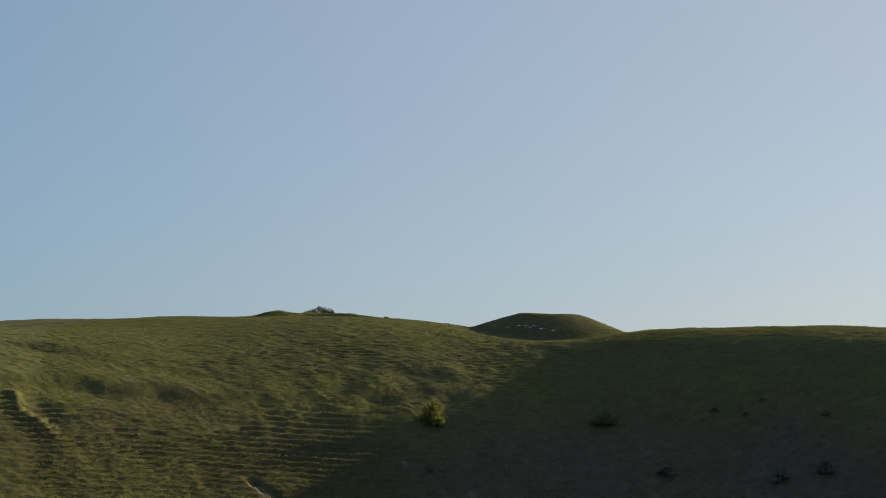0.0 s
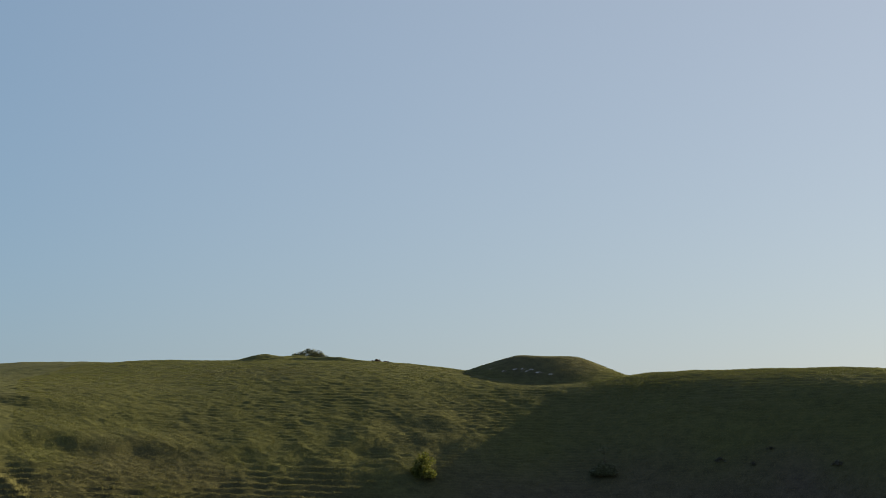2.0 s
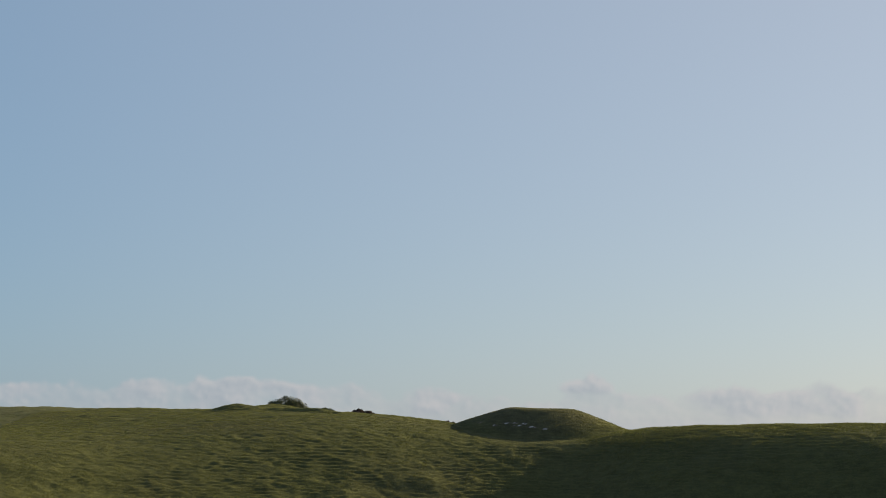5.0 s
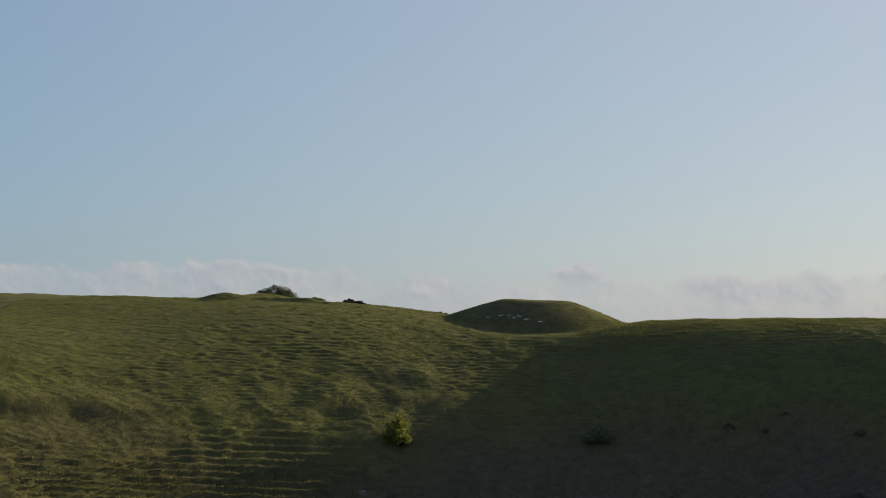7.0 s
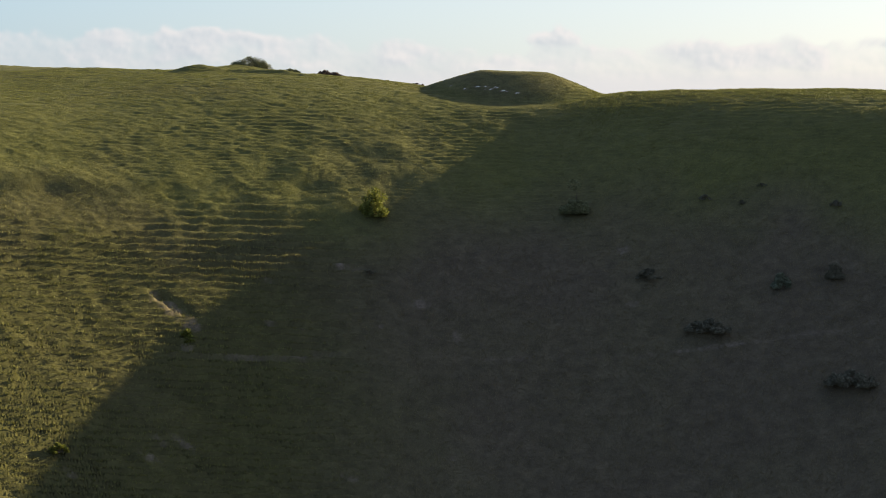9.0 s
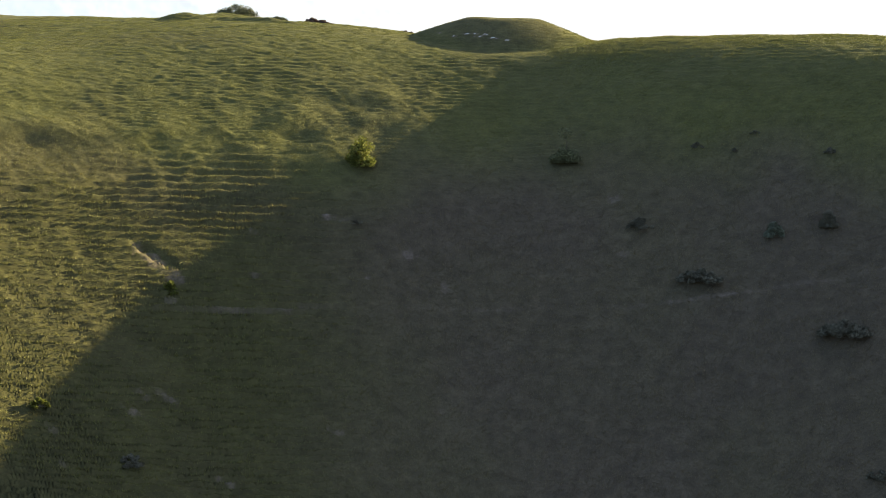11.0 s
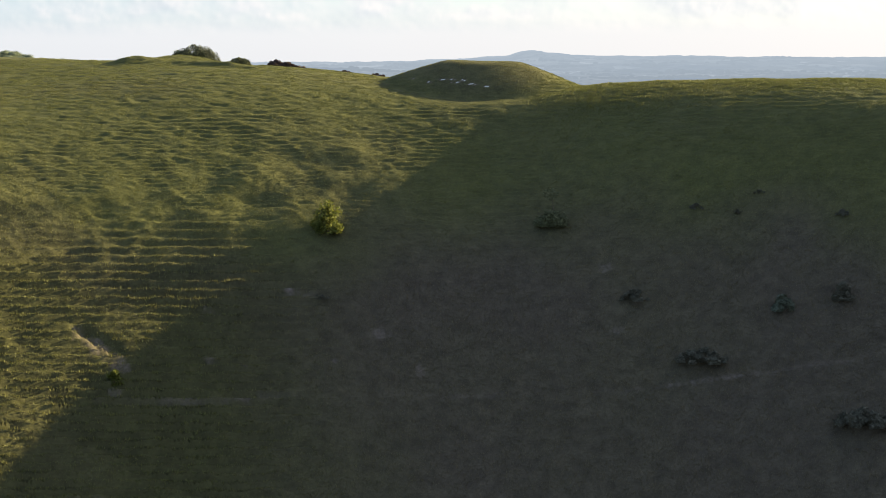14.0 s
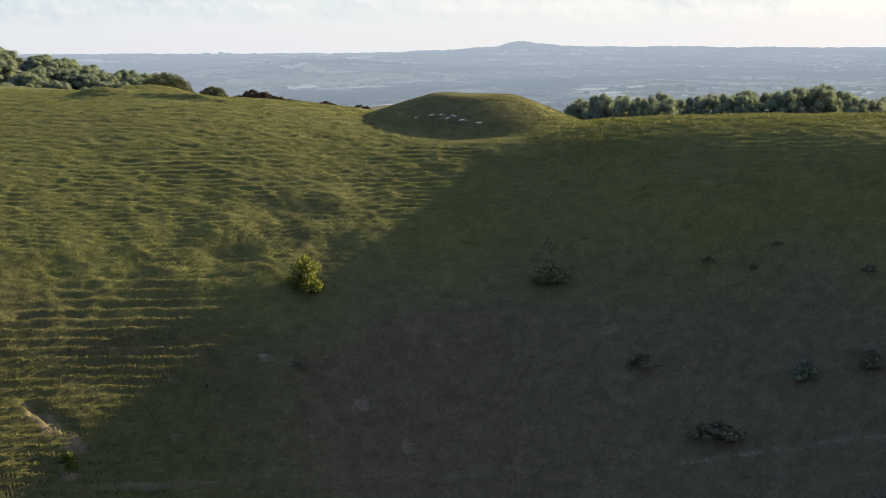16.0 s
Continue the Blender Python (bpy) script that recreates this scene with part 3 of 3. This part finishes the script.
def plant(x, y, height, wide, k):
    m = pose(x, y, on_ground(x, y) - 0.3, 0, 0, 77 * k)
    kind = k % len(KINDS)
    ob = KINDS[kind] if kind not in used else copy_thing(KINDS[kind], m)
    used.add(kind)
    ob.matrix_basis = m
    ob.scale = (wide, wide, height)
    return ob


rng = np.random.default_rng(7)
CREST_X = np.array((68.0, 78.0, 92.0, 102.0, 115.0, 132.0, 158.0, 176.0, 200.0, 210.0, 222.0, 236.0, 250.0))
CREST_TOP = np.array((-21.0, -18.0, -13.5, -13.5, -16.0, -16.5, -16.0, -15.0, -12.0, -12.0, -14.5, -19.0, -23.0))
for k in range(34):
    tx, ty = 70 + 176 * (k + rng.uniform(0, 1)) / 34, 985 + 75 * rng.uniform(0, 1)
    top = np.interp(tx * 1020 / ty, CREST_X, CREST_TOP) - abs(rng.normal()) * 2.2
    tall = max(top - on_ground(tx, ty), 9.0)
    plant(tx, ty, tall, 17 + 5 * rng.uniform(0, 1), k)
for k in range(16):
    tx, ty = 240 + 70 * rng.uniform(0, 1), 1250 + 60 * rng.uniform(0, 1)
    plant(tx, ty, max(-24 - on_ground(tx, ty), 10), 17, k)
for k in range(135):
    q = rng.uniform(0, 1)
    ty = 1130 + 270 * rng.uniform(0, 1)
    tx = (-345 + 140 * q) * ty / 1350
    plant(tx, ty, 14 + 5 * rng.uniform(0, 1), 19 + 8 * rng.uniform(0, 1), k)

# ---------------------------------------------------------------- the far vale and its ridges
def vale_height(x, y):
    z = np.interp(y, (1650, 2000, 3000, 3900, 4300, 4600), (-84, -72, -60, -30, -14, -8))
    ridge = np.interp(x, (-1800, -1119, -560, -300, 0, 120, 160, 190, 230, 290, 700, 1086, 1900),
                      (-2.0, -1.5, -3.0, -4.5, 4.0, 11.0, 22.0, 24.0, 19.0, 11.5, 5.5, 1.5, 2.0))
    z = z + step(y, 3950, 4480) * (ridge + 8)
    z = z + step(y, 3300, 3600) * step(y, 3950, 3650) * 24 * np.exp(-((x + 250) / 210) ** 2)
    return z + 2.2 * lumps(x, y, 60.0, 61) + 2.4 * lumps(x, y, 17.0, 62) * step(y, 1800, 2600) + 3.0 * lumps(x, y, 340.0, 63)


def vale_material(name="hazy_vale", wooded=False):
    """Fields and hedges with the haze of miles of bright evening air mixed into their colour: a glowing backdrop."""
    m = bpy.data.materials.new(name)
    m.use_nodes = True
    nt = m.node_tree
    nt.nodes.remove(nt.nodes["Principled BSDF"])
    tc = nt.nodes.new("ShaderNodeTexCoord")
    cells = nt.nodes.new("ShaderNodeTexVoronoi")
    cells.inputs["Scale"].default_value = 0.016
    nt.links.new(tc.outputs["Object"], cells.inputs["Vector"])
    sep = nt.nodes.new("ShaderNodeSeparateColor")
    nt.links.new(cells.outputs["Color"], sep.inputs[0])
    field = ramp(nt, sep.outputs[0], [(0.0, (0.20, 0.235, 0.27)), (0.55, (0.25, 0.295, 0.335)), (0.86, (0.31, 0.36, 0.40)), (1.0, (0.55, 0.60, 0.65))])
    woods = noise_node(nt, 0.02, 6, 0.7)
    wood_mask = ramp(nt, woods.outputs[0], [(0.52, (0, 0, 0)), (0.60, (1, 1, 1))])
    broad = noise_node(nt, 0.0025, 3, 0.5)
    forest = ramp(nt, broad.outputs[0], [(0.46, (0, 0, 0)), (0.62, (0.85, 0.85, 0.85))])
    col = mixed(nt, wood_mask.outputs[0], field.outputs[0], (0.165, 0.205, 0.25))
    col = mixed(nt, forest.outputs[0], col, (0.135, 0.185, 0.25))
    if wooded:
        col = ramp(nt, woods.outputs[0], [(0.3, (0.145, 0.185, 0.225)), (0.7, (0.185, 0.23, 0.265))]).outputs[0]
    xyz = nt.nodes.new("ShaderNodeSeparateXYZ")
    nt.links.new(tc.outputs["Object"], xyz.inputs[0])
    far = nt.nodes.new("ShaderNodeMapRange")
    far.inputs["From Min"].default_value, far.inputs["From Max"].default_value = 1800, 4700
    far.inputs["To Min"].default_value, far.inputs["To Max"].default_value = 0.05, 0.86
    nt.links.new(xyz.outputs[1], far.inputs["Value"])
    # pale blue mixed in with distance, standing for haze
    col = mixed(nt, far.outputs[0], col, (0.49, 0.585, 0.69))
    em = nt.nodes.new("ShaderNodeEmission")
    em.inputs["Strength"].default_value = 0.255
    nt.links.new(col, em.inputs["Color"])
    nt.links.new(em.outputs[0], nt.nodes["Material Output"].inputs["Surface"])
    return m


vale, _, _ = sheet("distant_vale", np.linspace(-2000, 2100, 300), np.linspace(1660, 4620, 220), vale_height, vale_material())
tagged(vale, "hazy blue vale of fields and woods with a far ridge", "backdrop", kind="structure")

def vale_woods():
    """Hedgerow trees and copses of the far vale, in belts across it."""
    rng = np.random.default_rng(11)
    co, fa = [], []
    ring = [(math.cos(a), math.sin(a)) for a in np.arange(6) * math.pi / 3]
    spots = []
    for belt in range(190):
        y = 1900 + 2450 * rng.uniform(0, 1) ** 0.8
        x0, long = rng.uniform(-1300, 1300), rng.uniform(40, 330)
        lean = rng.normal(0, 0.25)
        for q in range(int(long / 9)):
            spots.append((x0 + 9 * q + rng.normal(0, 2), y + lean * 9 * q + rng.normal(0, 4), rng.uniform(0.4, 1.0)))
    for k in range(900):
        spots.append((rng.uniform(-1300, 1350), rng.uniform(1850, 4400), rng.uniform(0.3, 0.8)))
    spots = np.array(spots)
    zs = vale_height(spots[:, 0], spots[:, 1])
    for (x, y, size), z in zip(spots, zs):
        r, h = 5.5 * size + 1.5, 5.0 * size + 0.5
        base = len(co)
        for level, wide in ((-1.5, 0.9), (0.55 * h, 1.0), (0.9 * h, 0.55)):
            co.extend((x + wide * r * rng.uniform(0.8, 1.2) * c, y + wide * r * s, z + level) for c, s in ring)
        co.append((x, y, z + h))
        for level in range(2):
            for k in range(6):
                n = (k + 1) % 6
                fa.append((base + 6 * level + k, base + 6 * level + n, base + 6 * level + 6 + n))
                fa.append((base + 6 * level + k, base + 6 * level + 6 + n, base + 6 * level + 6 + k))
        fa.extend((base + 12 + k, base + 12 + (k + 1) % 6, base + 18) for k in range(6))
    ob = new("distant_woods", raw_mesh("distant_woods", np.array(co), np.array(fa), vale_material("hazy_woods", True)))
    return tagged(ob, "hazy blue hedgerows and copses across the far vale", "backdrop", kind="structure")


vale_woods()

# ---------------------------------------------------------------- clouds along the horizon
def cloud_material():
    m = bpy.data.materials.new("cloud")
    m.use_nodes = True
    nt = m.node_tree
    nt.nodes.remove(nt.nodes["Principled BSDF"])
    body, lit = nt.nodes.new("ShaderNodeAttribute"), nt.nodes.new("ShaderNodeAttribute")
    body.attribute_name, lit.attribute_name = "body", "lit"
    col = ramp(nt, lit.outputs["Fac"], [(0.0, (0.68, 0.74, 0.82)), (0.45, (0.82, 0.85, 0.90)), (1.0, (1.0, 0.97, 0.98))])
    em, clear, mix = nt.nodes.new("ShaderNodeEmission"), nt.nodes.new("ShaderNodeBsdfTransparent"), nt.nodes.new("ShaderNodeMixShader")
    em.inputs["Strength"].default_value = 0.275
    nt.links.new(col.outputs[0], em.inputs["Color"])
    nt.links.new(body.outputs["Fac"], mix.inputs[0])
    nt.links.new(clear.outputs[0], mix.inputs[1])
    nt.links.new(em.outputs[0], mix.inputs[2])
    nt.links.new(mix.outputs[0], nt.nodes["Material Output"].inputs["Surface"])
    return m


def billows(x, z, seed):
    return (0.55 * lumps(x, z * 2.2, 110.0, seed) + 0.25 * lumps(x, z * 1.6, 42.0, seed + 1) + 0.12 * lumps(x, z * 1.2, 18.0, seed + 2) + 0.04 * lumps(x, z, 8.0, seed + 3))


def cloud_bank():
    xs, zs = np.linspace(-2300, 2500, 800), np.linspace(-40, 300, 80)
    ob, px, pz = sheet("cloud_bank", xs, zs, lambda a, b: 0 * a, cloud_material())
    top = np.interp(px, (-2300, -1200, -760, -600, -500, -440, -390, -250, 0, 110, 160, 205, 260, 340, 520, 590, 660, 720, 800, 870, 1000, 2500),
                    (196, 204, 210, 200, 196, 214, 196, 176, 168, 176, 206, 216, 190, 172, 176, 188, 174, 182, 200, 188, 190, 196))
    n = billows(px, pz, 71)
    edge = (top - pz) / 14 + 2.8 * n
    body = step(edge, 0.0, 1.6) * (0.36 + 0.36 * step(n, -0.35, 0.3))
    body = np.maximum(body * step(pz, 60, 130), 0.7 * step(pz, 160, 60))
    right = billows(px + 9, pz + 5, 71) - n
    lit = np.clip(0.55 - 2.0 * right + 0.25 * step(edge, 3.0, 0.5) - 0.35 * billows(px, pz, 91), 0, 1)
    lit = lit * step(pz, 60, 120) + 0.62 * (1 - step(pz, 60, 120))
    for name, value in (("body", body), ("lit", lit)):
        ob.data.attributes.new(name, "FLOAT", "POINT").data.foreach_set("value", value.astype(np.float32))
    ob.matrix_world = pose(0, 4760, 0, 90)
    return tagged(ob, "low bank of white and grey cumulus along the horizon", "backdrop", kind="structure")


cloud_bank()

# ---------------------------------------------------------------- grass
def grass():
    """Tufts of rough grass over the part of the slope in the camera's view, thickest on the edges of the little
    terraces.
    """
    rng = np.random.default_rng(5)
    n = 1050000
    x, y = rng.uniform(-66, 56, n), rng.uniform(113, 205, n)
    in_view = np.abs(x + 2) < 0.245 * (y + 72) + 4
    x, y = x[in_view], y[in_view]
    z, flank, strip = at("base", x, y), on_flank(x, y), step(x, 2, 14) * step(y, 168, 176)
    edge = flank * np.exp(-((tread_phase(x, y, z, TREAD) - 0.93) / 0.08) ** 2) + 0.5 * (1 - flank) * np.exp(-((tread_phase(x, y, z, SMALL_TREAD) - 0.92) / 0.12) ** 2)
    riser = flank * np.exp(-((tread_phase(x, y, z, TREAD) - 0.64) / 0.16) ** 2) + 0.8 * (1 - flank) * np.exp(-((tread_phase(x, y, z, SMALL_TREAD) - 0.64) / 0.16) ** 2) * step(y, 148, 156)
    edge, riser = edge * np.clip(tread_strength(x, y), 0.1, 1), riser * np.clip(tread_strength(x, y), 0, 1)
    keep = rng.uniform(0, 1, len(x)) < np.clip(0.58 + 0.3 * strip + 0.6 * edge - 0.8 * riser + 0.25 * lumps(x, y, 1.3, 81) + 0.2 * lumps(x, y, 0.5, 83), 0.04, 1) * (1 - 0.9 * np.clip(at("bare", x, y), 0, 1))
    x, y, edge, flank, strip = x[keep], y[keep], edge[keep], flank[keep], strip[keep]
    n = len(x)
    tall = 0.05 + 0.06 * rng.uniform(0, 1, n) + (0.06 + 0.10 * flank) * edge + 0.04 * np.clip(lumps(x, y, 1.1, 82), 0, 1)
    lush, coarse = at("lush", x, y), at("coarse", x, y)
    z = at("top", x, y)
    tall = tall * (1.1 - 0.2 * lush + 0.1 * coarse + 0.7 * strip - 0.5 * step(np.hypot(x - BARROW[0], y - BARROW[1]), 14, 8))
    co = []
    for k in range(2):
        a = rng.uniform(0, 2 * math.pi, n)
        w = 0.018 + 0.020 * rng.uniform(0, 1, n) + 0.012 * flank
        dx, dy = np.cos(a) * w, np.sin(a) * w
        ox, oy = rng.normal(0, 0.08, n), rng.normal(0, 0.08, n)
        lean = rng.normal(0, 0.05, (2, n))
        up = tall * rng.uniform(0.6, 1.15, n)
        co.append(np.stack([np.stack([x + ox - dx, y + oy - dy, z - 0.04], -1), np.stack([x + ox + dx, y + oy + dy, z - 0.04], -1),
                            np.stack([x + ox + lean[0], y + oy + lean[1], z + up], -1)], 1))
    co = np.concatenate(co).reshape(-1, 3)
    me = raw_mesh("grass", co, np.arange(len(co)).reshape(-1, 3), GRASS_BLADE)
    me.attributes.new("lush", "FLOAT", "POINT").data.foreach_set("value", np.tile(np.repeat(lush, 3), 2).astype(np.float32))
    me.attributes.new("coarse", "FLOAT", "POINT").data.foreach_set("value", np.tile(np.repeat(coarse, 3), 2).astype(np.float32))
    ob = new("grass", me)
    return tagged(ob, "rough yellow-green downland grass in tufts", "grass", kind="stuff")


grass()
